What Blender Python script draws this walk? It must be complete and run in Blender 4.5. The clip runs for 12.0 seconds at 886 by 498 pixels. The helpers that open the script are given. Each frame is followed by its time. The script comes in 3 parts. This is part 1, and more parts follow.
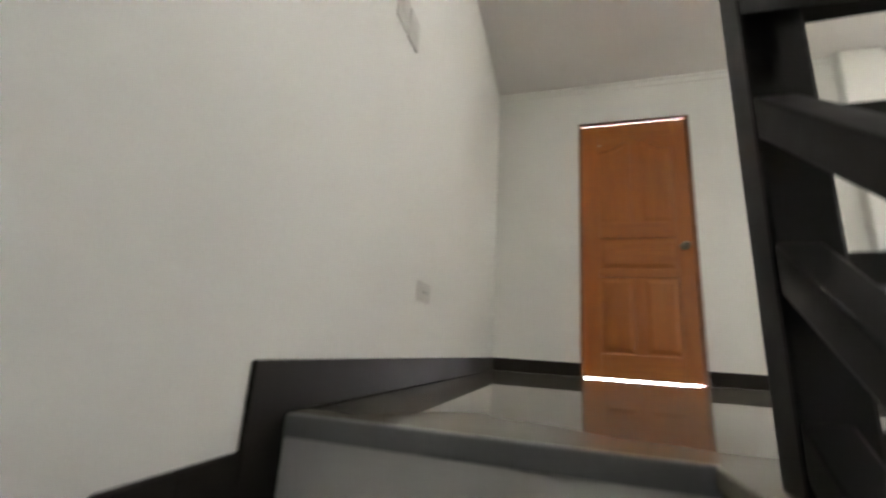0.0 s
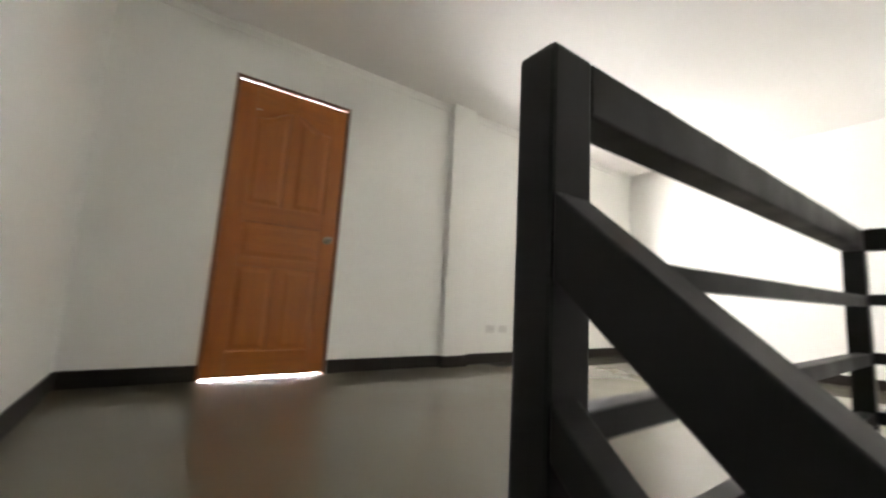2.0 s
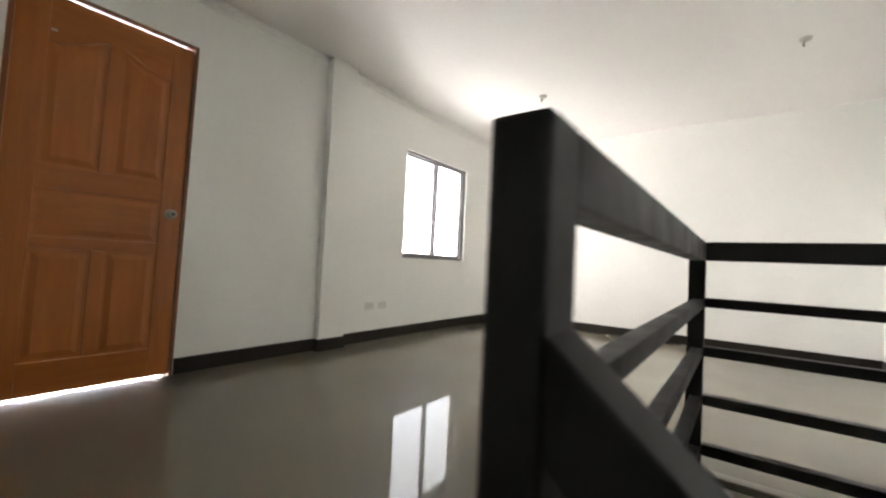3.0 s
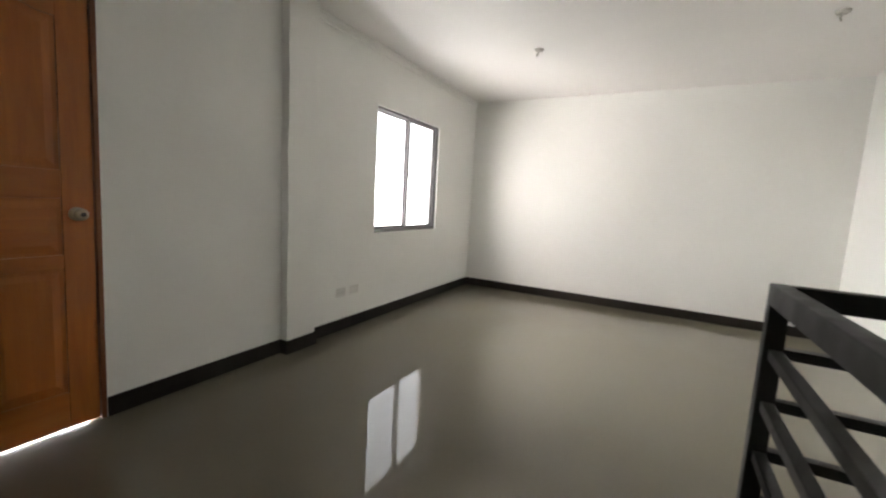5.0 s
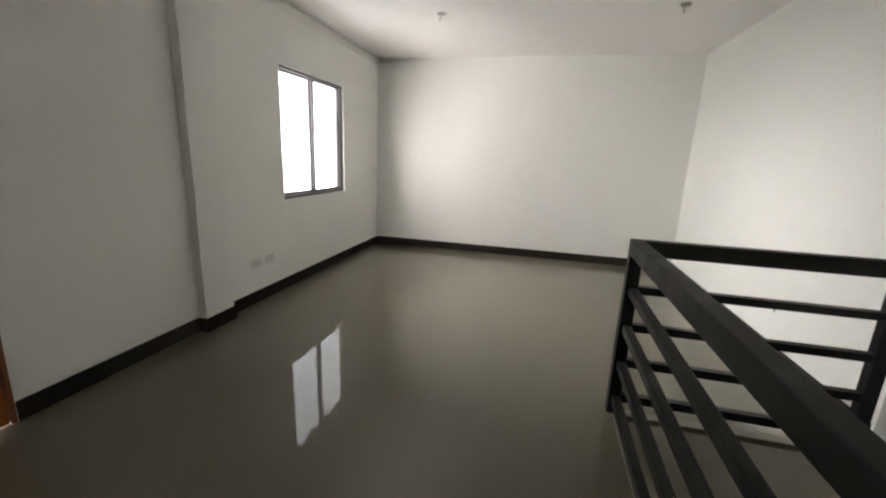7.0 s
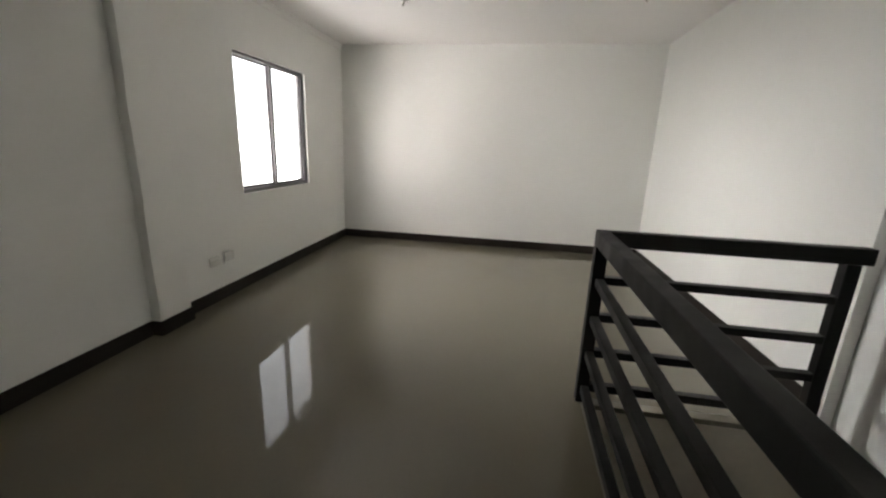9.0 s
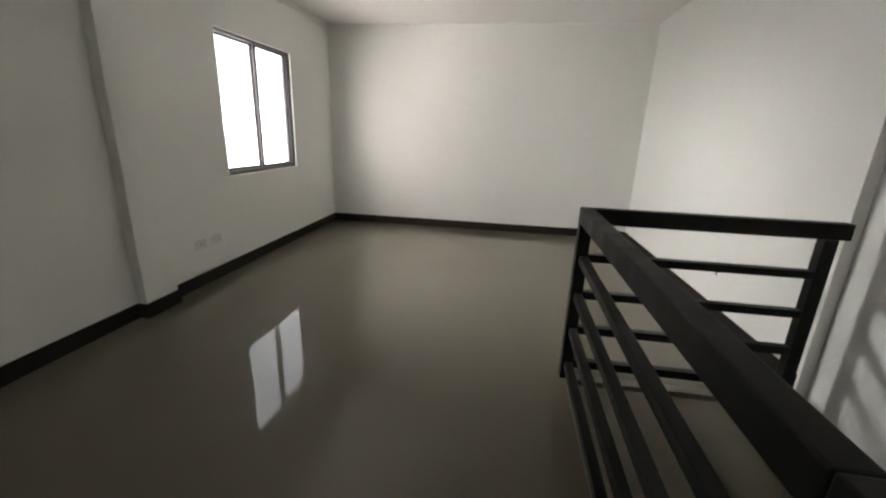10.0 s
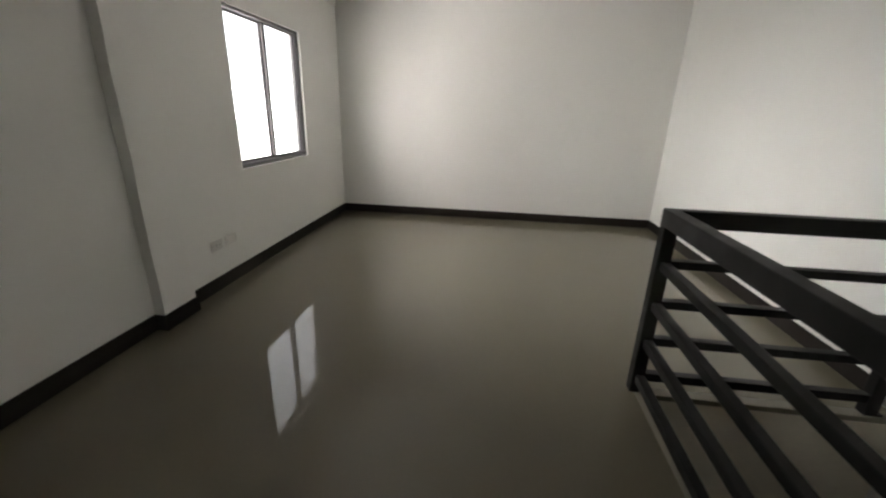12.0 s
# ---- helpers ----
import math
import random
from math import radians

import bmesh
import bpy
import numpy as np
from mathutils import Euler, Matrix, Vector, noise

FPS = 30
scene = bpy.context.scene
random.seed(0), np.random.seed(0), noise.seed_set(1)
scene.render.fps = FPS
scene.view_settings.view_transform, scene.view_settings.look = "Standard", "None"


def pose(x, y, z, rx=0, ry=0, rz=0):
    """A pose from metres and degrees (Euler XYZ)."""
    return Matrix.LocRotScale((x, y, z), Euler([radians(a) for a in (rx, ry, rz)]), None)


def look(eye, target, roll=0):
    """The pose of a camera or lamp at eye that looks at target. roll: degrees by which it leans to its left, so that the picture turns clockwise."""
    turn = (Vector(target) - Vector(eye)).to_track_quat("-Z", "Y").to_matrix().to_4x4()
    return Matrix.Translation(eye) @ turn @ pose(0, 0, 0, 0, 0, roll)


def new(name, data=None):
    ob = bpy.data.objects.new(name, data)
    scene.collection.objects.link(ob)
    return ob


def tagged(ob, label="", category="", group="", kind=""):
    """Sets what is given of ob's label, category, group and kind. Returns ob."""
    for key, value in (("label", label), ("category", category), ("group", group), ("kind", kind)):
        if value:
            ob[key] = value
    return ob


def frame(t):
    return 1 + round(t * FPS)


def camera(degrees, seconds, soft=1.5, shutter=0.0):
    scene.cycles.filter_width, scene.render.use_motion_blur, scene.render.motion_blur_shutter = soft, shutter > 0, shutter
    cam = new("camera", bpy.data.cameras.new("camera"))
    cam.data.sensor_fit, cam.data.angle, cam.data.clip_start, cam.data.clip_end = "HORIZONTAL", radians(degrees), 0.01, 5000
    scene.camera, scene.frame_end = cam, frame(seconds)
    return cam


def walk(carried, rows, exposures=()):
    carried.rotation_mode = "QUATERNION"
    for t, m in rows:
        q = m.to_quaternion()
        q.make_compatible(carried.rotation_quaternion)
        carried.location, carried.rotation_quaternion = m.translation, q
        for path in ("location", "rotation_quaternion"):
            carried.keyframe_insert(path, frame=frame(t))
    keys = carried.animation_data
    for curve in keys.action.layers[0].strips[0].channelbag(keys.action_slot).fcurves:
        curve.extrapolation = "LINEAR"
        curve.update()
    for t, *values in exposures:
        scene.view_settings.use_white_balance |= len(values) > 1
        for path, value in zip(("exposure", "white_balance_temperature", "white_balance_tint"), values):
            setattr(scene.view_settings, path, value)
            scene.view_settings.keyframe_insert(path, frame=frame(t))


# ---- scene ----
# camera and walk
cam = camera(95.9, 12.0, soft=2.2, shutter=0.55)
PATH = [
    (0, (0.541, 0.655, 0.143), (-0.022, 2.512, 0.628), 3.58),
    (0.2, (0.498, 0.694, 0.223), (0.140, 2.605, 0.696), 3.33),
    (0.5, (0.439, 0.766, 0.333), (0.324, 2.701, 0.824), 3.40),
    (0.7, (0.414, 0.786, 0.344), (0.400, 2.730, 0.817), 3.24),
    (1, (0.374, 0.775, 0.398), (0.538, 2.719, 0.840), 3.51),
    (1.2, (0.363, 0.745, 0.497), (0.699, 2.673, 0.912), 3.70),
    (1.5, (0.408, 0.721, 0.581), (1.063, 2.586, 0.880), 3.51),
    (1.7, (0.417, 0.775, 0.579), (1.290, 2.555, 0.841), 3.36),
    (2, (0.427, 0.921, 0.609), (1.562, 2.548, 0.860), 3.08),
    (2.2, (0.438, 0.970, 0.699), (1.733, 2.473, 0.950), 3.01),
    (2.5, (0.482, 1.009, 0.829), (1.944, 2.358, 1.036), 2.78),
    (2.7, (0.479, 1.008, 0.825), (2.012, 2.284, 0.976), 2.72),
    (3, (0.476, 1.098, 0.801), (2.079, 2.293, 0.868), 2.79),
    (3.2, (0.482, 1.176, 0.848), (2.093, 2.360, 0.890), 2.99),
    (5, (0.631, 1.667, 1.174), (2.387, 2.593, 0.933), 3.20),
    (5.5, (0.606, 1.870, 1.260), (2.389, 2.718, 0.942), 3.20),
    (6, (0.507, 1.849, 1.317), (2.363, 2.472, 0.906), 2.61),
    (6.5, (0.440, 1.788, 1.307), (2.334, 2.256, 0.866), 2.50),
    (7, (0.404, 1.726, 1.299), (2.300, 2.170, 0.841), 2.43),
    (9, (0.470, 1.706, 1.308), (2.382, 2.013, 0.807), 2.17),
    (9.5, (0.453, 1.674, 1.270), (2.362, 1.969, 0.754), 2.10),
    (10, (0.465, 1.659, 1.271), (2.364, 1.930, 0.706), 2.10),
    (10.5, (0.526, 1.680, 1.281), (2.417, 1.912, 0.672), 1.92),
    (11, (0.538, 1.765, 1.303), (2.427, 1.985, 0.683), 2.02),
    (11.5, (0.566, 1.860, 1.299), (2.450, 2.088, 0.666), 1.88),
    (12, (0.660, 2.032, 1.309), (2.540, 2.252, 0.661), 1.76),
]
EXPOSURES = [(0.0, 2.3), (0.5, 2.42), (1.0, 2.42), (1.2, 2.3), (1.5, 2.26), (2.0, 2.12), (2.5, 1.83), (3.0, 1.71), (5.0, 1.23), (6.0, 1.1), (7.0, 0.99), (9.0, 0.79), (12.0, 0.67)]
walk(cam, [(t, look(eye, target, roll)) for t, eye, target, roll in PATH], EXPOSURES)

# the plan, in metres
LEFT, BACK, FAR, RIGHT = 0.0, 4.0, 5.81, 0.04      # wall faces of the upper room
WELL = -0.02                                       # face of the stairwell's outer wall
CEIL, LOWER, SLAB = 2.52, -2.66, 0.15
EDGE_Y, EDGE_X, STEP_Y, STEP_X = 1.20, 2.445, 1.40, 0.762
DOOR = (0.695, 1.549, 2.14)
LEAN = 0.0148                                      # the door stands out of plumb: sideways shift at its head and foot
WIN = (3.645, 4.82, 0.832, 2.006)
RISE, GOING = 0.19, 0.205

# daylight
world = bpy.data.worlds.new("world")
scene.world = world
world.use_nodes = True
wn = world.node_tree
sky = wn.nodes.new("ShaderNodeTexSky")
sky.sky_type, sky.sun_disc, sky.sun_elevation, sky.sun_rotation = "NISHITA", False, radians(50), radians(200)
wn.links.new(sky.outputs[0], wn.nodes["Background"].inputs[0])
wn.nodes["Background"].inputs[1].default_value = 0.1


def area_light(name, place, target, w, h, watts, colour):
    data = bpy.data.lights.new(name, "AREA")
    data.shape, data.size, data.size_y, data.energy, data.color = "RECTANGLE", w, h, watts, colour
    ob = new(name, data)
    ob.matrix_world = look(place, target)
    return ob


sun_data = bpy.data.lights.new("sun", "SUN")
sun_data.energy, sun_data.angle, sun_data.color = 3.0, radians(0.5), (1.0, 0.95, 0.88)
sun = new("sun", sun_data)
sun.matrix_world = look((0, 0, 10), (0.35, 4.0, 2.0))
# area lamps outside the window stand in for its daylight and white view
area_light("window_daylight", (4.10, 5.90, 2.8), (4.10, 0, 2.8), 2.40, 3.2, 75.0, (1.0, 0.97, 0.95))
# compact lamp added out of view, to sharpen the rail bars' shadows
area_light("sunlit_facade", (4.45, 5.88, 2.1), (4.45, 0, 2.1), 1.2, 0.55, 90.0, (1.0, 0.97, 0.95))
# low lamp added outside; its light enters upward and brightens the ceiling
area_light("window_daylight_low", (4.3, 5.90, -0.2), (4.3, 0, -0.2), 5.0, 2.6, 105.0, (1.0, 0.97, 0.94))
area_light("window_daylight_left", (0.1, 5.90, 1.8), (0.1, 0, 1.8), 6.2, 4.8, 650.0, (1.0, 0.915, 0.89))
area_light("window_daylight_side", (7.8, 5.90, 3.8), (7.8, 0, 3.8), 5.0, 4.4, 135.0, (1.0, 0.97, 0.95))
# unseen low lamp added to lift the ceiling and upper walls near the door
area_light("sunlit_ground_side", (8.0, 5.90, 0.1), (8.0, 0, 0.1), 4.5, 3.0, 290.0, (1.0, 0.97, 0.95))
area_light("door_daylight", (1.13, 4.40, 1.05), (1.13, 0, 1.05), 1.0, 2.3, 150.0, (0.88, 0.9, 1.0))


# materials
def material(name, colour, rough=0.5, metal=0.0, grain=0.06, scale=40.0, wear=0.06, wear_scale=1.5, bump=0.05, spec=0.5, uneven=0.0):
    """Paint, tile, metal: a base colour with fine grain, broad uneven wear and slight relief."""
    m = bpy.data.materials.new(name)
    m.use_nodes = True
    n, l = m.node_tree.nodes, m.node_tree.links
    b = n["Principled BSDF"]
    geo = n.new("ShaderNodeNewGeometry")
    fine, broad = n.new("ShaderNodeTexNoise"), n.new("ShaderNodeTexNoise")
    fine.inputs["Scale"].default_value, fine.inputs["Detail"].default_value = scale, 4
    broad.inputs["Scale"].default_value, broad.inputs["Detail"].default_value = wear_scale, 3
    l.new(geo.outputs["Position"], fine.inputs["Vector"])
    l.new(geo.outputs["Position"], broad.inputs["Vector"])
    dark, light = [c * (1 - grain) for c in colour], [min(1, c * (1 + grain)) for c in colour]
    mix = n.new("ShaderNodeMix")
    mix.data_type = "RGBA"
    mix.inputs[6].default_value, mix.inputs[7].default_value = (*dark, 1), (*light, 1)
    l.new(fine.outputs["Fac"], mix.inputs["Factor"])
    tone = n.new("ShaderNodeMapRange")
    tone.inputs["From Min"].default_value, tone.inputs["From Max"].default_value = 0.3, 0.7
    tone.inputs["To Min"].default_value, tone.inputs["To Max"].default_value = 1 - wear, 1 + wear
    l.new(broad.outputs["Fac"], tone.inputs["Value"])
    mul = n.new("ShaderNodeVectorMath")
    mul.operation = "SCALE"
    l.new(mix.outputs[2], mul.inputs[0])
    l.new(tone.outputs[0], mul.inputs["Scale"])
    l.new(mul.outputs[0], b.inputs["Base Color"])
    rr = n.new("ShaderNodeMapRange")
    rr.inputs["From Min"].default_value, rr.inputs["From Max"].default_value = 0.3, 0.7
    rr.inputs["To Min"].default_value, rr.inputs["To Max"].default_value = rough * 0.85, min(1, rough * 1.15)
    l.new(broad.outputs["Fac"], rr.inputs["Value"])
    l.new(rr.outputs[0], b.inputs["Roughness"])
    b.inputs["Metallic"].default_value = metal
    b.inputs["Specular IOR Level"].default_value = spec
    if bump:
        bp = n.new("ShaderNodeBump")
        bp.inputs["Strength"].default_value, bp.inputs["Distance"].default_value = bump, 0.002
        l.new(fine.outputs["Fac"], bp.inputs["Height"])
        l.new(bp.outputs[0], b.inputs["Normal"])
        if uneven:
            hand = n.new("ShaderNodeTexNoise")
            hand.inputs["Scale"].default_value, hand.inputs["Detail"].default_value = 2.6, 2
            l.new(geo.outputs["Position"], hand.inputs["Vector"])
            wave = n.new("ShaderNodeBump")
            wave.inputs["Strength"].default_value, wave.inputs["Distance"].default_value = uneven, 0.02
            l.new(hand.outputs["Fac"], wave.inputs["Height"])
            l.new(wave.outputs[0], bp.inputs["Normal"])
    return m


def wood(name, dark, light, rough, along):
    """Stained timber: grain drawn out along one axis, with broad tone and a satin varnish."""
    m = bpy.data.materials.new(name)
    m.use_nodes = True
    n, l = m.node_tree.nodes, m.node_tree.links
    b = n["Principled BSDF"]
    geo, info = n.new("ShaderNodeNewGeometry"), n.new("ShaderNodeObjectInfo")
    shift = n.new("ShaderNodeVectorMath")
    shift.operation = "MULTIPLY_ADD"
    shift.inputs[1].default_value = (7, 5, 9)
    l.new(info.outputs["Random"], shift.inputs[0])
    l.new(geo.outputs["Position"], shift.inputs[2])
    mp = n.new("ShaderNodeMapping")
    mp.inputs["Scale"].default_value = [0.09 if i == along else 1.0 for i in range(3)]
    l.new(shift.outputs[0], mp.inputs["Vector"])
    warp = n.new("ShaderNodeTexNoise")
    warp.inputs["Scale"].default_value, warp.inputs["Detail"].default_value, warp.inputs["Distortion"].default_value = 16, 5, 1.2
    fine = n.new("ShaderNodeTexNoise")
    fine.inputs["Scale"].default_value, fine.inputs["Detail"].default_value = 130, 3
    l.new(mp.outputs[0], warp.inputs["Vector"])
    l.new(mp.outputs[0], fine.inputs["Vector"])
    add = n.new("ShaderNodeMath")
    add.operation = "MULTIPLY_ADD"
    add.inputs[1].default_value = 0.3
    l.new(fine.outputs["Fac"], add.inputs[0])
    l.new(warp.outputs["Fac"], add.inputs[2])
    ramp = n.new("ShaderNodeValToRGB")
    ramp.color_ramp.elements[0].position, ramp.color_ramp.elements[0].color = 0.38, (*dark, 1)
    ramp.color_ramp.elements[1].position, ramp.color_ramp.elements[1].color = 0.95, (*light, 1)
    l.new(add.outputs[0], ramp.inputs[0])
    l.new(ramp.outputs[0], b.inputs["Base Color"])
    b.inputs["Roughness"].default_value = rough
    bp = n.new("ShaderNodeBump")
    bp.inputs["Strength"].default_value, bp.inputs["Distance"].default_value = 0.08, 0.001
    l.new(add.outputs[0], bp.inputs["Height"])
    l.new(bp.outputs[0], b.inputs["Normal"])
    return m


PAINT = material("wall_paint", (0.873, 0.873, 0.834), 0.62, grain=0.012, scale=140, wear=0.02, wear_scale=1.1, bump=0.12, uneven=0.35)
CEILING_PAINT = material("ceiling_paint", (0.885, 0.865, 0.84), 0.8, grain=0.012, scale=120, wear=0.02, wear_scale=0.9, bump=0.08, uneven=0.2)
TILE = material("polished_tile", (0.142, 0.127, 0.090), 0.4, grain=0.05, scale=55, wear=0.04, wear_scale=2.0, bump=0.0, spec=0.05)
# the polish over the tile body
TILE.node_tree.nodes["Principled BSDF"].inputs["Coat Weight"].default_value = 0.9
TILE.node_tree.nodes["Principled BSDF"].inputs["Coat Roughness"].default_value = 0.03
tn, tl = TILE.node_tree.nodes, TILE.node_tree.links
place, ripple, swell = tn.new("ShaderNodeNewGeometry"), tn.new("ShaderNodeTexNoise"), tn.new("ShaderNodeBump")
ripple.inputs["Scale"].default_value, ripple.inputs["Detail"].default_value = 7.0, 1.0
swell.inputs["Strength"].default_value, swell.inputs["Distance"].default_value = 0.25, 0.0003
tl.new(place.outputs["Position"], ripple.inputs["Vector"])
tl.new(ripple.outputs["Fac"], swell.inputs["Height"])
tl.new(swell.outputs[0], tn["Principled BSDF"].inputs["Coat Normal"])
GROUT = material("grout", (0.125, 0.118, 0.09), 0.2, grain=0.08, bump=0.0)
SKIRT = material("skirting_tile", (0.024, 0.020, 0.017), 0.5, grain=0.1, scale=70, wear=0.12, bump=0.02, spec=0.14)
NOSING = material("nosing_tile", (0.20, 0.21, 0.21), 0.4, grain=0.08, scale=90, bump=0.03)
EDGING = material("edging_tile", (0.18, 0.165, 0.13), 0.55, grain=0.05, scale=60, bump=0.01, spec=0.3)
RISER = material("riser_tile", (0.62, 0.62, 0.60), 0.25, grain=0.03, scale=60, bump=0.01)
IRON = material("black_paint", (0.006, 0.0055, 0.005), 0.5, grain=0.25, scale=110, wear=0.25, wear_scale=9, bump=0.06, spec=0.22)
ALU = material("bronze_aluminium", (0.105, 0.10, 0.10), 0.42, metal=0.3, grain=0.05, scale=80, bump=0.01)
STEEL = material("brushed_steel", (0.42, 0.36, 0.27), 0.28, metal=1.0, grain=0.06, scale=120, bump=0.02)
PLASTIC = material("white_plastic", (0.72, 0.71, 0.67), 0.35, grain=0.02, bump=0.0)
SOCKET = material("slot_black", (0.03, 0.03, 0.03), 0.5, grain=0.1, bump=0.0)
BEIGE = material("box_plastic", (0.55, 0.53, 0.48), 0.45, grain=0.03, bump=0.0)
SKIM = material("cement_skim", (0.70, 0.65, 0.54), 0.85, grain=0.06, scale=30, wear=0.12, wear_scale=2.5, bump=0.1)
STAIR_BODY = material("stair_body", (0.60, 0.54, 0.43), 0.6, grain=0.05, scale=30, bump=0.05)
CONCRETE = material("concrete", (0.36, 0.35, 0.33), 0.85, grain=0.12, scale=25, bump=0.2)
DOOR_V = wood("varnished_wood_upright", (0.335, 0.096, 0.011), (0.440, 0.141, 0.019), 0.42, 2)
DOOR_H = wood("varnished_wood_level", (0.325, 0.093, 0.011), (0.420, 0.136, 0.018), 0.42, 0)
JAMB = wood("dark_varnished_wood", (0.14, 0.045, 0.014), (0.24, 0.085, 0.025), 0.42, 2)
GLASS = bpy.data.materials.new("window_glass")
GLASS.use_nodes = True
GLASS.node_tree.nodes["Principled BSDF"].inputs["Transmission Weight"].default_value = 1.0
GLASS.node_tree.nodes["Principled BSDF"].inputs["Roughness"].default_value = 0.0
GLASS.node_tree.nodes["Principled BSDF"].inputs["IOR"].default_value = 1.1


# building helpers
def box(bm, x0, x1, y0, y1, z0, z1):
    m = Matrix.LocRotScale(((x0 + x1) / 2, (y0 + y1) / 2, (z0 + z1) / 2), None, (x1 - x0, y1 - y0, z1 - z0))
    return bmesh.ops.create_cube(bm, size=1.0, matrix=m)["verts"]


def prism(bm, outline, axis, a, b):
    """A solid with a flat outline, given in the other two axes' order, from a to b along axis."""
    def at(p, v):
        q = list(p)
        q.insert(axis, v)
        return q
    low, high = [bm.verts.new(at(p, a)) for p in outline], [bm.verts.new(at(p, b)) for p in outline]
    faces = [bm.faces.new(low), bm.faces.new(high)]
    for i in range(len(outline)):
        j = (i + 1) % len(outline)
        faces.append(bm.faces.new((low[i], low[j], high[j], high[i])))
    bmesh.ops.recalc_face_normals(bm, faces=faces)


def soften(bm, width, segments=2):
    bmesh.ops.bevel(bm, geom=list(bm.edges), offset=width, segments=segments, affect="EDGES", profile=0.6, clamp_overlap=True)


def finish(bm, name, mat, smooth=False):
    me = bpy.data.meshes.new(name)
    bm.to_mesh(me)
    bm.free()
    me.materials.append(mat)
    if smooth:
        for p in me.polygons:
            p.use_smooth = True
    return new(name, me)


def part(name, bm, mat, parent, label="", smooth=False):
    ob = finish(bm, name, mat, smooth)
    ob.parent = parent
    return tagged(ob, label)


def structure(name, bm, mat, label, category):
    return tagged(finish(bm, name, mat), label, category, kind="structure")


def block(x0, x1, y0, y1, z0, z1, bevel=0.0, segments=2):
    bm = bmesh.new()
    box(bm, x0, x1, y0, y1, z0, z1)
    if bevel:
        soften(bm, bevel, segments)
    return bm


def cylinder(bm, place, radius, depth, axis="z", segments=24, top=None):
    turn = {"z": Matrix.Identity(4), "y": Matrix.Rotation(radians(90), 4, "X"), "x": Matrix.Rotation(radians(90), 4, "Y")}[axis]
    bmesh.ops.create_cone(bm, cap_ends=True, segments=segments, radius1=radius, radius2=radius if top is None else top, depth=depth, matrix=Matrix.Translation(place) @ turn)


def thing(name, place, label, category, group=""):
    """An Empty at the base of a thing, to hold its parts."""
    ob = new(name)
    ob.empty_display_size = 0.1
    ob.location = place
    return tagged(ob, label, category, group)


def under(name, bm, mat, parent, label="", smooth=False):
    """A part whose mesh is given in world places, under a thing that stands at its own base."""
    ob = part(name, bm, mat, parent, label, smooth)
    if parent.parent is None:
        ob.matrix_parent_inverse = Matrix.Translation(parent.location).inverted()
    return ob


# ---- large structure ----
T = 0.15
# wall with the door and the window
bm = bmesh.new()
def leaned(x, z):
    """Where the plumb line x lies at height z on the leaning door."""
    return x + LEAN * (2 * z / DOOR[2] - 1)
SILL_Z = -0.03
for outline in ([(-T, LOWER - 0.1), (leaned(DOOR[0], SILL_Z), LOWER - 0.1), (leaned(DOOR[0], SILL_Z), SILL_Z), (leaned(DOOR[0], DOOR[2]), DOOR[2]), (leaned(DOOR[0], DOOR[2]), CEIL), (-T, CEIL)],
                [(leaned(DOOR[0], DOOR[2]), DOOR[2]), (leaned(DOOR[1], DOOR[2]), DOOR[2]), (leaned(DOOR[1], DOOR[2]), CEIL), (leaned(DOOR[0], DOOR[2]), CEIL)],
                [(leaned(DOOR[0], SILL_Z), LOWER - 0.1), (leaned(DOOR[1], SILL_Z), LOWER - 0.1), (leaned(DOOR[1], SILL_Z), SILL_Z), (leaned(DOOR[0], SILL_Z), SILL_Z)],
                [(leaned(DOOR[1], SILL_Z), LOWER - 0.1), (WIN[0], LOWER - 0.1), (WIN[0], CEIL), (leaned(DOOR[1], DOOR[2]), CEIL), (leaned(DOOR[1], DOOR[2]), DOOR[2]), (leaned(DOOR[1], SILL_Z), SILL_Z)]):
    prism(bm, outline, 1, BACK, BACK + T)
for x0, x1, z0, z1 in ((WIN[0], WIN[1], LOWER - 0.1, WIN[2]), (WIN[0], WIN[1], WIN[3], CEIL),
                       (WIN[1], FAR + T, LOWER - 0.1, CEIL)):
    box(bm, x0, x1, BACK, BACK + T, z0, z1)
structure("wall_north", bm, PAINT, "off-white painted wall holding the wooden door and window", "wall")
structure("wall_west", block(-T, LEFT, WELL - T, BACK, LOWER - 0.1, CEIL), PAINT, "plain off-white painted wall beside the stairs", "wall")
structure("wall_east", block(FAR, FAR + T, WELL - T, BACK, LOWER - 0.1, CEIL), PAINT, "plain off-white painted end wall of the room", "wall")
bm = bmesh.new()
box(bm, LEFT, 2.56, WELL - T, WELL, LOWER - 0.1, CEIL)
box(bm, 2.56, FAR, WELL - T, RIGHT, LOWER - 0.1, CEIL)
structure("wall_south", bm, PAINT, "off-white painted wall with a shallow break at the stairwell", "wall")
bm = bmesh.new()
box(bm, EDGE_X - 0.007, EDGE_X - 0.0005, RIGHT, EDGE_Y, LOWER, -0.031)
box(bm, EDGE_X - 0.0005, EDGE_X + 0.10, RIGHT, EDGE_Y + 0.1, LOWER, -SLAB)
structure("wall_stairwell", bm, SKIM, "beige cement-skimmed wall closing the stairwell below the floor", "wall")
structure("ceiling", block(-T, FAR + T, WELL - T, BACK + T, CEIL, CEIL + 0.15), CEILING_PAINT, "flat white painted ceiling over the whole room", "ceiling")
bm = bmesh.new()
box(bm, 2.585, 2.85, 3.93, BACK, 0.0, CEIL)
soften(bm, 0.005, 2)
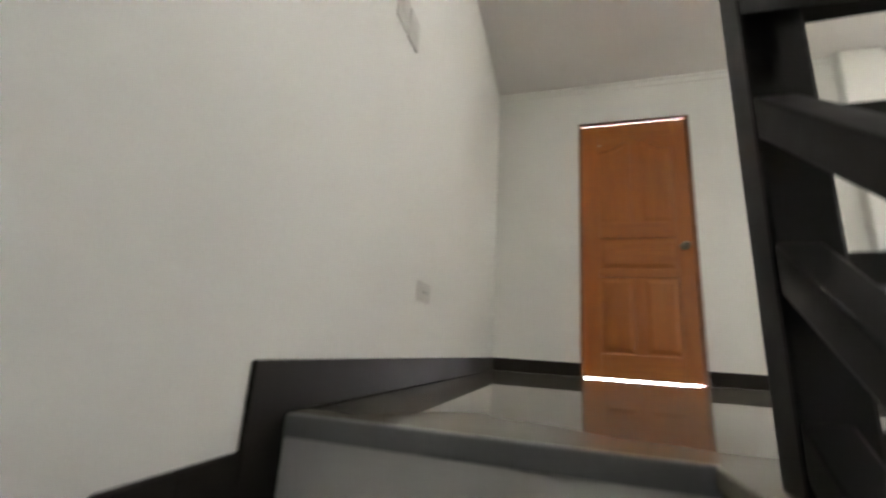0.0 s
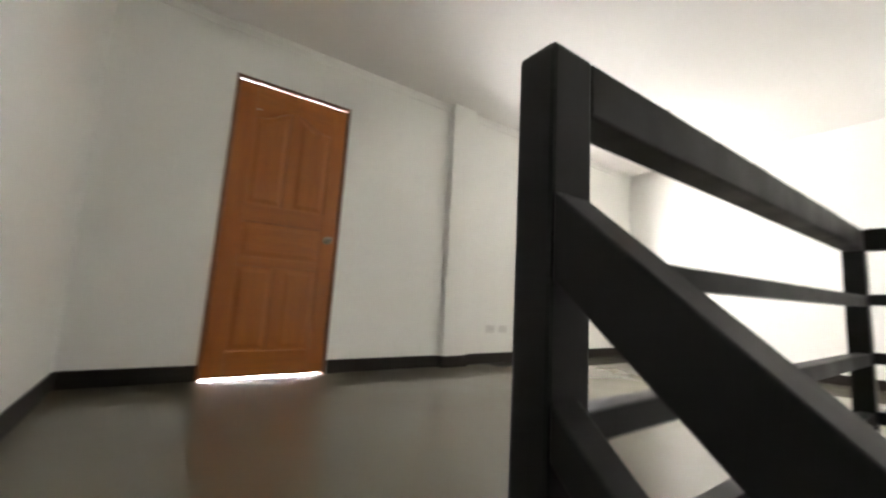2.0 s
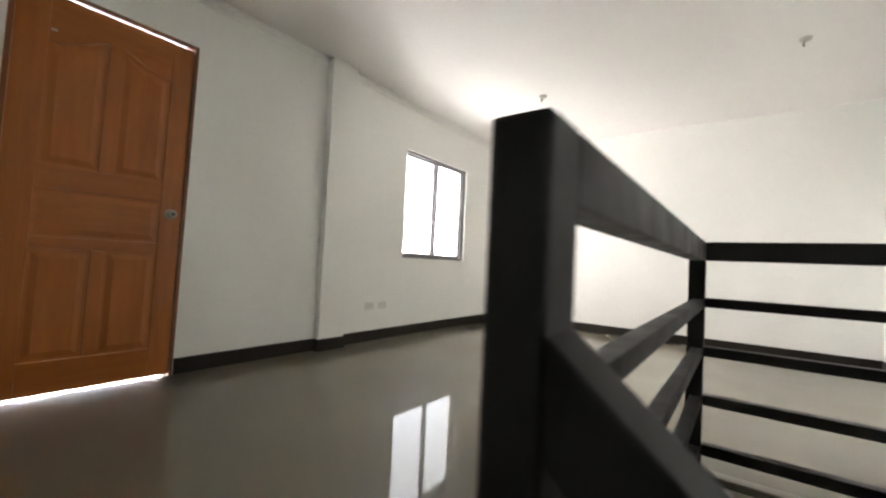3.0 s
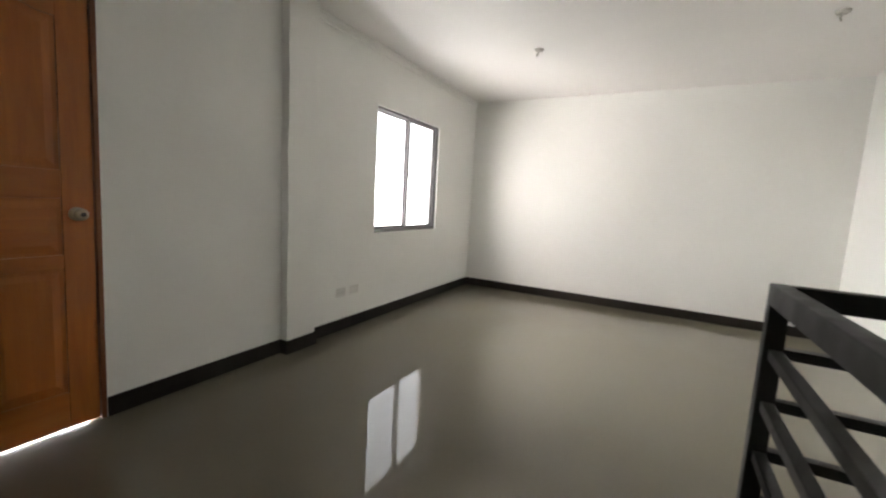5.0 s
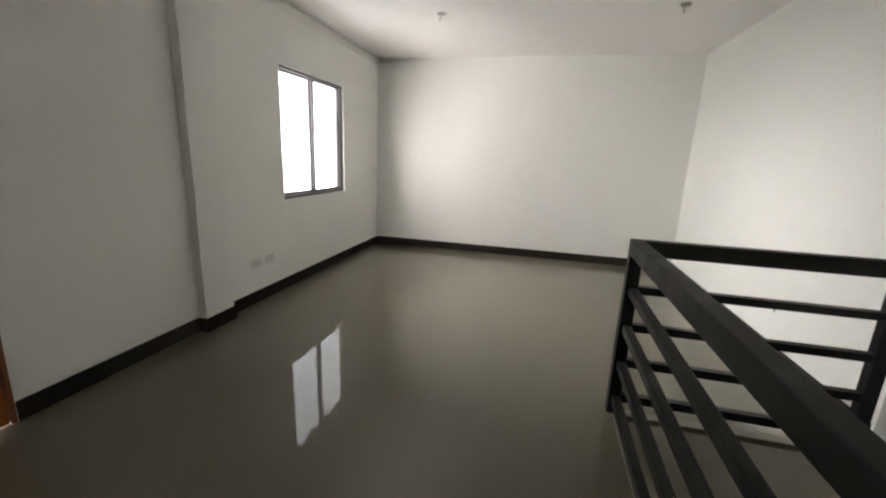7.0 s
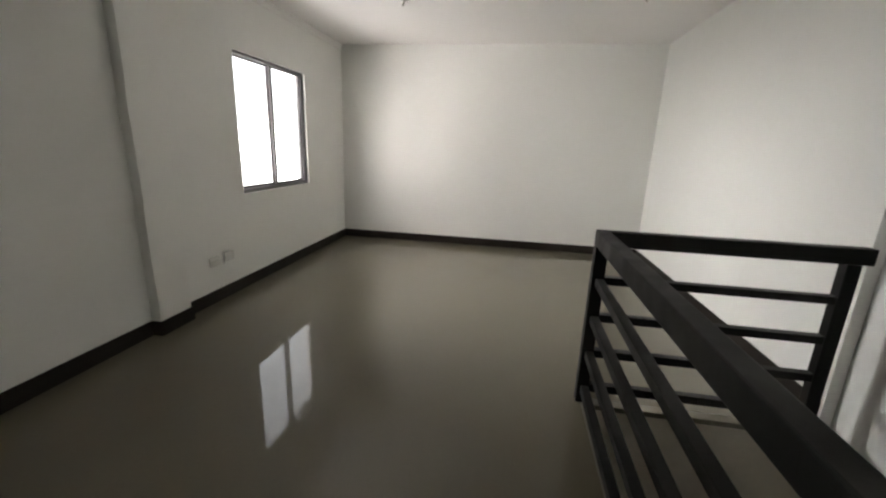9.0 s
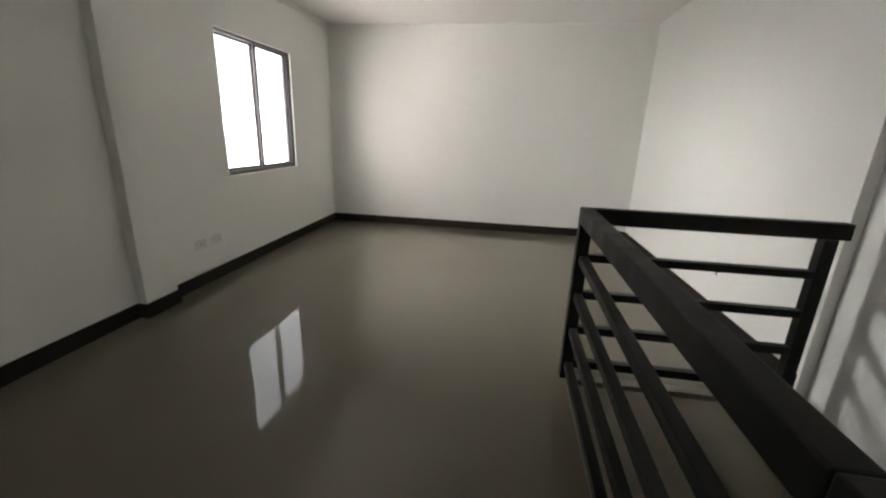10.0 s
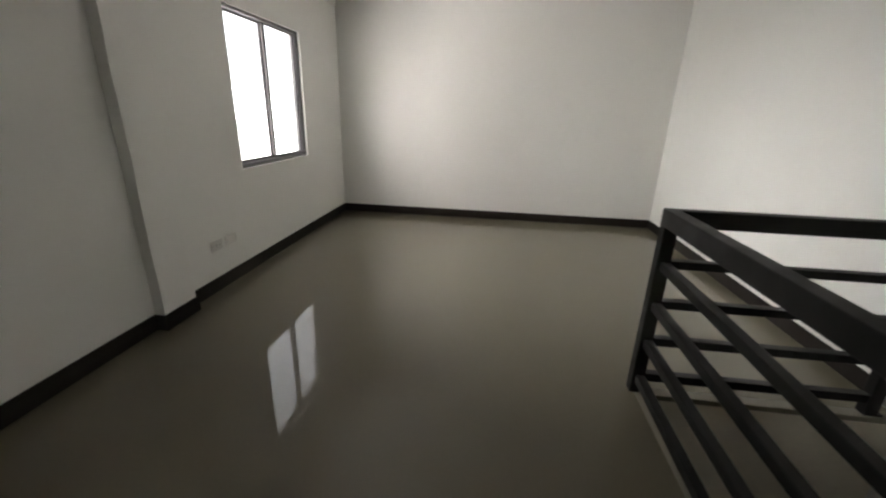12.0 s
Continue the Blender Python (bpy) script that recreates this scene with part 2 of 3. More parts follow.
for k in range(1, 40):
    bmesh.ops.bisect_plane(bm, geom=list(bm.verts) + list(bm.edges) + list(bm.faces), plane_co=(0, 0, CEIL * k / 40), plane_no=(0, 0, 1))
# hand-plastered edges, a few millimetres out of true
for v in bm.verts:
    if v.co.y < BACK - 0.001:
        z = v.co.z
        side = 1 if v.co.x < 2.7 else -1
        v.co.x += side * 0.0022 * math.sin(7.1 * z + side) + 0.0014 * math.sin(19.0 * z + 2 * side) + 0.0008 * math.sin(43.0 * z)
        v.co.y += 0.0012 * math.sin(9.0 * z + 1.3)
structure("pilaster", bm, PAINT, "off-white painted column standing proud of the wall", "column")
bm = bmesh.new()
prism(bm, [(BACK, CEIL - 0.002), (BACK, 2.447), (BACK - 0.006, 2.447), (BACK - 0.009, 2.452), (BACK - 0.009, 2.492), (BACK - 0.016, 2.50), (BACK - 0.016, CEIL - 0.002)], 0, LEFT + 0.001, 2.584)
structure("trim", bm, PAINT, "off-white cornice strip under the ceiling", "cornice")
bm = bmesh.new()
prism(bm, [(BACK, CEIL - 0.002), (BACK, 2.447), (BACK - 0.006, 2.447), (BACK - 0.009, 2.452), (BACK - 0.009, 2.492), (BACK - 0.016, 2.50), (BACK - 0.016, CEIL - 0.002)], 0, 2.851, FAR - 0.001)
structure("trim", bm, PAINT, "off-white cornice strip under the ceiling", "cornice")
# floor slab round the stairwell, with a bed for the tiles
floor_bm = bmesh.new()
for x0, x1, y0, y1 in ((LEFT, STEP_X, STEP_Y, BACK), (STEP_X, EDGE_X, EDGE_Y, BACK), (EDGE_X, FAR, RIGHT, BACK)):
    box(floor_bm, x0, x1, y0, y1, -SLAB, -0.0305)
for x0, x1, y0, y1 in ((LEFT, STEP_X, STEP_Y, BACK), (STEP_X, EDGE_X + 0.0565, EDGE_Y + 0.0505, BACK), (EDGE_X + 0.0565, FAR, RIGHT, BACK)):
    box(floor_bm, x0, x1, y0, y1, -0.0305, -0.0006)
floor = structure("floor", floor_bm, GROUT, "polished beige porcelain tile floor of the upper room", "floor")
structure("floor_lower", block(-T, FAR + T, WELL - T, BACK + T, LOWER - 0.1, LOWER), STAIR_BODY, "plain floor of the storey below", "floor")
bm = block(-60, 60, -60, 60, LOWER - 0.3, LOWER - 0.12)
structure("ground", bm, CONCRETE, "plain grey ground outside the house", "ground")

# skirting
SK = 0.103
def skirt(x0, x1, y0, y1, z0=0.0, z1=SK):
    bm = block(x0, x1, y0, y1, z0 + 0.001, z1, 0.0025, 1)
    structure("baseboard", bm, SKIRT, "dark brown-grey tile skirting along the wall", "skirting")
# one run along the stair wall, turning down over the first step
bm = bmesh.new()
prism(bm, [(STEP_Y - 0.115, 0.002 - RISE), (STEP_Y - 0.0005, 0.002 - RISE), (STEP_Y - 0.0005, 0.001), (BACK, 0.001), (BACK, SK), (STEP_Y - 0.115, SK)], 0, LEFT, LEFT + 0.012)
soften(bm, 0.0025, 1)
structure("baseboard", bm, SKIRT, "dark brown-grey tile skirting along the wall", "skirting")
skirt(LEFT + 0.0125, DOOR[0] - 0.0145, BACK - 0.012, BACK)
skirt(DOOR[1] - 0.0115, 2.5725, BACK - 0.012, BACK)
skirt(2.573, 2.585, 3.918, BACK)
skirt(2.5855, 2.8495, 3.918, 3.93)
skirt(2.85, 2.862, 3.918, BACK)
skirt(2.8625, FAR - 0.0125, BACK - 0.012, BACK)
skirt(FAR - 0.012, FAR, RIGHT, BACK)
skirt(2.575, FAR - 0.0125, RIGHT, RIGHT + 0.012)

# stairs: the upper flight along the wall, a landing, a flight along the stairwell and a last one below the floor
FLIGHT = [(-RISE, 1.165, STEP_Y), (-RISE * 2, 0.985, 1.165), (-RISE * 3, 0.805, 0.985)]
stairs = thing("staircase", (0.37, 0.4, LOWER), "turning staircase with pale tiled risers and grey nosings", "staircase")
def tread(x0, x1, y0, y1, z):
    bm = block(x0, x1, y0, y1, LOWER, z - 0.0205)
    under("step", bm, STAIR_BODY, stairs)
    under("tread", block(x0, x1, y0, y1, z - 0.02, z, 0.003, 1), TILE, stairs, "polished beige tile tread")
for z, y0, y1 in FLIGHT:
    tread(LEFT + 0.001, STEP_X, y0, y1, z)
LAND = -RISE * 4
tread(LEFT + 0.001, STEP_X, WELL + 0.001, FLIGHT[-1][1], LAND)
for i in range(4):
    tread(STEP_X + 0.25 * i + 0.0005, STEP_X + 0.25 * (i + 1), WELL + 0.001, 0.70, LAND - RISE * (i + 1))
tread(STEP_X + 1.0005, EDGE_X - 0.008, WELL + 0.001, 0.70, LAND - RISE * 5)
for i in range(4):
    tread(STEP_X + 1.0005, EDGE_X - 0.008, 0.7005 + GOING * i, 0.70 + GOING * (i + 1), LAND - RISE * (6 + i))
# nosings: a grey strip on the face of each upper step, a pale riser below
for z, y in [(0.0, STEP_Y)] + [(z, y0) for z, y0, y1 in FLIGHT]:
    bm = block(LEFT + 0.014, STEP_X + 0.004, y - 0.014, y + 0.004, z - 0.042, z + 0.001, 0.004, 2)
    under("nosing", bm, NOSING, stairs, "grey tile nosing")
    under("riser", block(LEFT + 0.014, STEP_X, y - 0.008, y, z - RISE + 0.001, z - 0.0425), RISER, stairs, "pale grey tile riser")
# floor edge beside the post and under the guard rail
def edge_tile(x0, x1, y0, y1):
    structure("trim", block(x0, x1, y0, y1, -0.03, 0.0015, 0.003, 1), EDGING, "pale tile edging round the stairwell opening", "edging")
edge_tile(STEP_X - 0.008, STEP_X, EDGE_Y - 0.008, STEP_Y - 0.015)
edge_tile(STEP_X, EDGE_X - 0.008, EDGE_Y - 0.008, EDGE_Y + 0.05)
edge_tile(EDGE_X - 0.008, EDGE_X + 0.056, RIGHT + 0.001, EDGE_Y + 0.05)
# stepped skirting up the flight
for i, (z, y0, y1) in enumerate(FLIGHT):
    if i:
        skirt(LEFT, LEFT + 0.012, y1 - 0.115, y1 - 0.0005, z + 0.001, z + RISE + 0.14)
    skirt(LEFT, LEFT + 0.012, y0 - 0.0005, y1 - 0.1155, z + 0.001, z + 0.14)
skirt(LEFT, LEFT + 0.012, WELL + 0.013, FLIGHT[-1][1] - 0.001, LAND, LAND + 0.13)

# ---- door ----
dx0, dx1, dh = DOOR
bm = bmesh.new()
box(bm, dx0, dx0 + 0.022, BACK - 0.006, BACK + T, 0.0, dh)
door_frame = tagged(finish(bm, "door_1", JAMB), "varnished brown panelled wooden door, shut, daylight under it", "door", kind="structure")
part("frame_side", block(dx1 - 0.022, dx1, BACK - 0.006, BACK + T, 0.0, dh, 0.003, 1), JAMB, door_frame)
part("frame_head", block(dx0 + 0.0225, dx1 - 0.0225, BACK - 0.006, BACK + T, dh - 0.026, dh, 0.003, 1), JAMB, door_frame)
part("stop", block(dx0 + 0.0225, dx0 + 0.034, BACK + 0.050, BACK + 0.075, 0.0, dh - 0.027), JAMB, door_frame)
part("stop", block(dx1 - 0.034, dx1 - 0.0225, BACK + 0.050, BACK + 0.075, 0.0, dh - 0.027), JAMB, door_frame)
structure("door_sill", block(dx0, dx1, BACK, BACK + T, -0.03, -0.002), GROUT, "plain sill under the door", "sill")
# the leaf: stiles, rails and raised panels, the two upper panels under one arch
L0, L1, LY0, LY1, LZ0, LZ1 = dx0 + 0.026, dx1 - 0.026, BACK + 0.004, BACK + 0.044, 0.010, dh - 0.035
S0, S1, MID = 0.847, 1.409, 1.128
part("stile", block(L0, S0, LY0, LY1, LZ0, LZ1, 0.003, 2), DOOR_V, door_frame)
part("stile", block(S1, L1, LY0, LY1, LZ0, LZ1, 0.003, 2), DOOR_V, door_frame)
part("rail", block(S0 + 0.0005, S1 - 0.0005, LY0, LY1, LZ0, 0.185, 0.003, 2), DOOR_H, door_frame)
part("rail", block(S0 + 0.0005, S1 - 0.0005, LY0, LY1, 0.772, 0.835, 0.003, 2), DOOR_H, door_frame)
part("rail", block(S0 + 0.0005, S1 - 0.0005, LY0, LY1, 1.09, 1.215, 0.003, 2), DOOR_H, door_frame)
def arch(x):
    """Underside of the top rail: level shoulders and a rise to the middle."""
    u = abs(x - MID) / (S1 - MID)
    return 1.86 + 0.095 * (0.5 + 0.5 * math.cos(math.pi * min(1, u * 1.15)))
xs = [S0 + 0.0005 + (S1 - S0 - 0.001) * i / 28 for i in range(29)]
bm = bmesh.new()
prism(bm, [(x, arch(x)) for x in xs] + [(S1 - 0.0005, LZ1), (S0 + 0.0005, LZ1)], 1, LY0, LY1)
part("rail", bm, DOOR_H, door_frame)
part("mullion", block(MID - 0.032, MID + 0.032, LY0 + 0.001, LY1, 0.1855, 0.7715, 0.003, 2), DOOR_V, door_frame)
bm = bmesh.new()
mx = [MID - 0.032 + 0.064 * i / 6 for i in range(7)]
prism(bm, [(MID - 0.032, 1.2155), (MID + 0.032, 1.2155)] + [(x, arch(x) - 0.0005) for x in reversed(mx)], 1, LY0 + 0.001, LY1)
part("mullion", bm, DOOR_V, door_frame)
def panel(x0, x1, z0, z1, mat, arched=False):
    """A recessed board with a raised, chamfered field."""
    bm = bmesh.new()
    if arched:
        ys = [x0 + (x1 - x0) * i / 12 for i in range(13)]
        prism(bm, [(x0, z0), (x1, z0)] + [(x, arch(x) - 0.0008) for x in reversed(ys)], 1, LY0 + 0.011, LY1 - 0.006)
        g = 0.045
        ys = [x0 + g + (x1 - x0 - 2 * g) * i / 12 for i in range(13)]
        lo = [(x0 + g, z0 + g), (x1 - g, z0 + g)] + [(x, arch(x) - g) for x in reversed(ys)]
    else:
        box(bm, x0, x1, LY0 + 0.011, LY1 - 0.006, z0, z1)
        g = 0.045
        lo = [(x0 + g, z0 + g), (x1 - g, z0 + g), (x1 - g, z1 - g), (x0 + g, z1 - g)]
    cx, cz = sum(p[0] for p in lo) / len(lo), sum(p[1] for p in lo) / len(lo)
    base = [(p[0] + (0.03 if p[0] > cx else -0.03), p[1] + (0.03 if p[1] > cz else -0.03)) for p in lo]
    a = [bm.verts.new((p[0], LY0 + 0.0112, p[1])) for p in base]
    b = [bm.verts.new((p[0], LY0 + 0.004, p[1])) for p in lo]
    fs = [bm.faces.new(b)] + [bm.faces.new((a[i], a[(i + 1) % len(a)], b[(i + 1) % len(a)], b[i])) for i in range(len(a))]
    bmesh.ops.recalc_face_normals(bm, faces=list(bm.faces))
    part("panel", bm, mat, door_frame)
for x0, x1 in ((S0 + 0.0005, MID - 0.0325), (MID + 0.0325, S1 - 0.0005)):
    panel(x0, x1, 0.1855, 0.7715, DOOR_V)
    panel(x0, x1, 1.2155, 1.9, DOOR_V, True)
panel(S0 + 0.0005, S1 - 0.0005, 0.8355, 1.0895, DOOR_H)
# knob
bm = bmesh.new()
cylinder(bm, (1.460, LY0 - 0.004, 1.02), 0.031, 0.008, "y", 32)
cylinder(bm, (1.460, LY0 - 0.02, 1.02), 0.012, 0.03, "y", 20)
knob = part("door_handle", bm, STEEL, door_frame, "round brushed metal door knob", True)
bm = bmesh.new()
bmesh.ops.create_uvsphere(bm, u_segments=28, v_segments=16, radius=0.027, matrix=Matrix.Translation((1.460, LY0 - 0.045, 1.02)) @ Matrix.Diagonal((1, 0.72, 1, 1)))
part("knob", bm, STEEL, knob, "", True)
bm = bmesh.new()
cylinder(bm, (1.460, LY0 - 0.0655, 1.02), 0.010, 0.004, "y", 20)
part("key_cylinder", bm, SOCKET, knob)
# a thin pale strip near the top left of the door
part("paper_scrap", block(0.853, 0.878, LY0 - 0.0015, LY0 - 0.0002, 1.917, 1.923), PLASTIC, door_frame, "small pale dash on the door")

for ob in [door_frame] + list(door_frame.children_recursive):
    for vert in ob.data.vertices:
        vert.co.x = leaned(vert.co.x, vert.co.z)

# ---- window ----
wx0, wx1, wz0, wz1 = WIN
F = 0.024
window = tagged(finish(block(wx0, wx1, BACK + 0.022, BACK + 0.10, wz0, wz0 + F + 0.008, 0.002, 1), "window_1", ALU), "two-leaf sliding window in dark bronze aluminium, bright daylight", "window", kind="structure")
part("window_frame", block(wx0, wx1, BACK + 0.022, BACK + 0.10, wz1 - F, wz1, 0.002, 1), ALU, window)
for x0 in (wx0, wx1 - F):
    jamb = part("window_frame", block(x0, x0 + F, BACK + 0.022, BACK + 0.10, wz0 + F + 0.0085, wz1 - F - 0.0005, 0.002, 1), ALU, window)
    inward = 1 if x0 == wx0 else -1
    edge = x0 + F if inward > 0 else x0
    # the two tracks of the jamb
    for y in (BACK + 0.038, BACK + 0.061, BACK + 0.084):
        a, b = sorted((edge + inward * 0.0002, edge + inward * 0.008))
        part("track", block(a, b, y, y + 0.003, wz0 + F + 0.009, wz1 - F - 0.001), ALU, jamb)
wm = (wx0 + wx1) / 2
def leaf(x0, x1, y, handle):
    z0, z1, w, d = wz0 + F + 0.009, wz1 - F - 0.001, 0.038, 0.018
    ob = part("sash", block(x0, x0 + w, y, y + d, z0, z1, 0.002, 1), ALU, window)
    part("stile", block(x1 - w, x1, y, y + d, z0, z1, 0.002, 1), ALU, ob)
    part("rail", block(x0 + w + 0.0005, x1 - w - 0.0005, y, y + d, z0, z0 + 0.024, 0.002, 1), ALU, ob)
    part("rail", block(x0 + w + 0.0005, x1 - w - 0.0005, y, y + d, z1 - 0.016, z1, 0.002, 1), ALU, ob)
    pane = part("pane", block(x0 + w, x1 - w, y + 0.007, y + 0.011, z0 + 0.024, z1 - 0.016), GLASS, ob, "clear glass pane")
    pane.visible_shadow = False
    if handle:
        part("latch", block(x1 - 0.026, x1 - 0.012, y - 0.010, y, 1.36, 1.44, 0.003, 2), SOCKET, ob, "small dark pull latch")
leaf(wx0 + F + 0.009, wm + 0.012, BACK + 0.064, False)
leaf(wm - 0.012, wx1 - F - 0.018, BACK + 0.0415, True)

# ---- guard rail round the stairwell ----
RB = (2.447, 2.500)
PX, PY = (0.793, 0.870), (1.2265, 1.286)
RA = (1.213, 1.273)                               # at the far corner; the rail runs slightly out of square
TOP0, TOP1 = 0.862, 0.938
BARS = ((0.669, 0.707), (0.469, 0.508), (0.270, 0.311), (0.068, 0.111))
guard = thing("guard_rail", (1.6, 1.26, 0.0), "black-painted square steel guard rail round the stairwell", "railing")
def iron(name, x0, x1, y0, y1, z0, z1, bevel=0.004, label=""):
    under(name, block(x0, x1, y0, y1, z0, z1, bevel, 2), IRON, guard, label)
def level(name, x1, south, north, z0, z1, bevel, sag=0.0):
    """A bar from the newel post to the far corner, its sides given at the corner."""
    x0, skew = PX[1] + 0.0005, 0.0145
    bm = bmesh.new()
    prism(bm, [(x0, south + skew), (x1, south), (x1, north), (x0, north + skew)], 2, z0, z1)
    soften(bm, bevel, 2)
    for v in bm.verts:
        v.co.z -= sag * (x1 - v.co.x) / (x1 - x0)
    under(name, bm, IRON, guard)
iron("newel_post", *PX, *PY, 0.001, TOP1, 0.006, "stout black post at the head of the stairs")
level("top_rail", RB[1], RA[0], RA[1], TOP0, TOP1, 0.005)
iron("top_rail", *RB, 0.10, RA[0] - 0.0005, TOP0, TOP1, 0.005)
iron("post", *RB, *RA, 0.001, TOP0 - 0.0005)
iron("post", *RB, 0.145, 0.203, 0.001, TOP0 - 0.0005)
iron("base_plate", RB[0], RB[1] + 0.03, 0.120, 0.1445, 0.001, 0.012, 0.002)
for z0, z1 in BARS:
    level("bar", RB[0] - 0.0005, RA[0] + 0.003, RA[1] - 0.016, z0 - 0.006, z1 - 0.006, 0.003, 0.020)
    iron("bar", RB[0] + 0.005, RB[1] - 0.005, 0.2035, RA[0] - 0.0005, z0, z1, 0.003)

# ---- stair rail, sloping down from the newel post ----
SLOPE = 0.88
stair_rail = thing("stair_rail", (0.815, 0.45, LAND), "black-painted steel handrail sloping down the stairs", "railing")
def sloped(name, x0, x1, top, depth, y0=0.47, y1=PY[0] - 0.0005):
    drop = depth * math.sqrt(1 + SLOPE * SLOPE)
    z = lambda y: top - SLOPE * (PY[0] - y)
    bm = bmesh.new()
    prism(bm, [(y0, z(y0)), (y1, z(y1)), (y1, z(y1) - drop), (y0, z(y0) - drop)], 0, x0, x1)
    soften(bm, 0.004, 2)
    under(name, bm, IRON, stair_rail)
sloped("handrail", 0.7945, 0.866, 0.745, 0.080)
for top in (0.502, 0.296, 0.090):
    sloped("bar", 0.7945, 0.846, top, 0.047)
under("post", block(0.806, 0.862, 0.42, 0.4695, LAND - 0.30, 0.12, 0.004, 2), IRON, stair_rail)

# ---- small fittings ----
def outlet(x, kind):
    o = thing("wall_outlet" if kind else "blank_plate", (x, BACK, 0.34), "white plastic socket plate low on the wall" if kind else "white plastic blank plate low on the wall", "socket", "plates under the window")
    plate = under("plate", block(x - 0.058, x + 0.058, BACK - 0.009, BACK, 0.303, 0.376, 0.004, 2), PLASTIC, o)
    if kind:
        under("insert", block(x - 0.036, x + 0.036, BACK - 0.0115, BACK - 0.0092, 0.322, 0.357, 0.001, 1), PLASTIC, plate)
        for dx in (-0.018, 0.012):
            for s in (0, 0.010):
                under("slot", block(x + dx + s, x + dx + s + 0.0025, BACK - 0.0121, BACK - 0.0116, 0.334, 0.346), SOCKET, plate, "dark contact slot")
    else:
        under("insert", block(x - 0.045, x + 0.045, BACK - 0.0105, BACK - 0.0092, 0.314, 0.365, 0.0005, 1), PLASTIC, plate)
    for dx in (-0.049, 0.049):
        bm = bmesh.new()
        cylinder(bm, (x + dx, BACK - 0.0094, 0.3395), 0.0028, 0.0012, "y", 12)
        under("screw", bm, STEEL, plate)
outlet(3.206, True)
outlet(3.376, False)
sw = thing("wall_outlet", (LEFT, 2.19, 0.36), "white plastic socket plate on the wall by the stairs", "socket")
plate = under("plate", block(LEFT, LEFT + 0.010, 2.115, 2.265, 0.32, 0.40, 0.004, 2), PLASTIC, sw)
under("insert", block(LEFT + 0.0102, LEFT + 0.0125, 2.15, 2.23, 0.342, 0.378, 0.001, 1), PLASTIC, plate)
for y in (2.165, 2.205):
    for dy in (0, 0.010):
        under("slot", block(LEFT + 0.0126, LEFT + 0.0131, y + dy, y + dy + 0.0025, 0.354, 0.366), SOCKET, plate, "dark contact slot")
def ceiling_box(x, y):
    o = thing("ceiling_box", (x, y, CEIL), "empty ceiling lamp box with loose wires hanging", "lamp box", "lamp boxes on the ceiling")
    bm = bmesh.new()
    cylinder(bm, (x, y, CEIL - 0.007), 0.034, 0.014, "z", 28, 0.040)
    under("box", bm, BEIGE, o, "", True)
    for dx, dy, ln in ((-0.010, 0.014, 0.05), (0.004, 0.010, 0.03)):
        cu = bpy.data.curves.new("wire", "CURVE")
        cu.dimensions, cu.bevel_depth, cu.bevel_resolution = "3D", 0.005, 3
        sp = cu.splines.new("BEZIER")
        sp.bezier_points.add(2)
        for bp_, co in zip(sp.bezier_points, ((x, y, CEIL - 0.017), (x + dx, y + dy, CEIL - 0.017 - ln * 0.6), (x + dx * 2.2, y + dy * 0.6, CEIL - 0.017 - ln))):
            bp_.co, bp_.handle_left_type, bp_.handle_right_type = co, "AUTO", "AUTO"
        cu.materials.append(BEIGE)
        w = new("wire", cu)
        w.parent, w.matrix_parent_inverse = o, Matrix.Translation(o.location).inverted()
ceiling_box(4.21, 2.72)
ceiling_box(4.21, 0.755)
ceiling_box(1.30, 2.80)
for y in (1.70, 1.805):
    o = thing("light_switch", (LEFT, y + 0.045, 1.33), "white plastic light switch plate on the wall by the stairs", "light switch", "switches by the stairs")
    plate = under("plate", block(LEFT, LEFT + 0.012, y, y + 0.092, 1.265, 1.395, 0.004, 2), PLASTIC, o)
    for k in (0, 1):
        under("rocker", block(LEFT + 0.0122, LEFT + 0.0165, y + 0.022 + 0.025 * k, y + 0.045 + 0.025 * k, 1.305, 1.355, 0.0015, 1), PLASTIC, plate)
hook = thing("wall_hook", (3.51, RIGHT, 0.347), "tiny dark hook screwed into the wall", "hook")
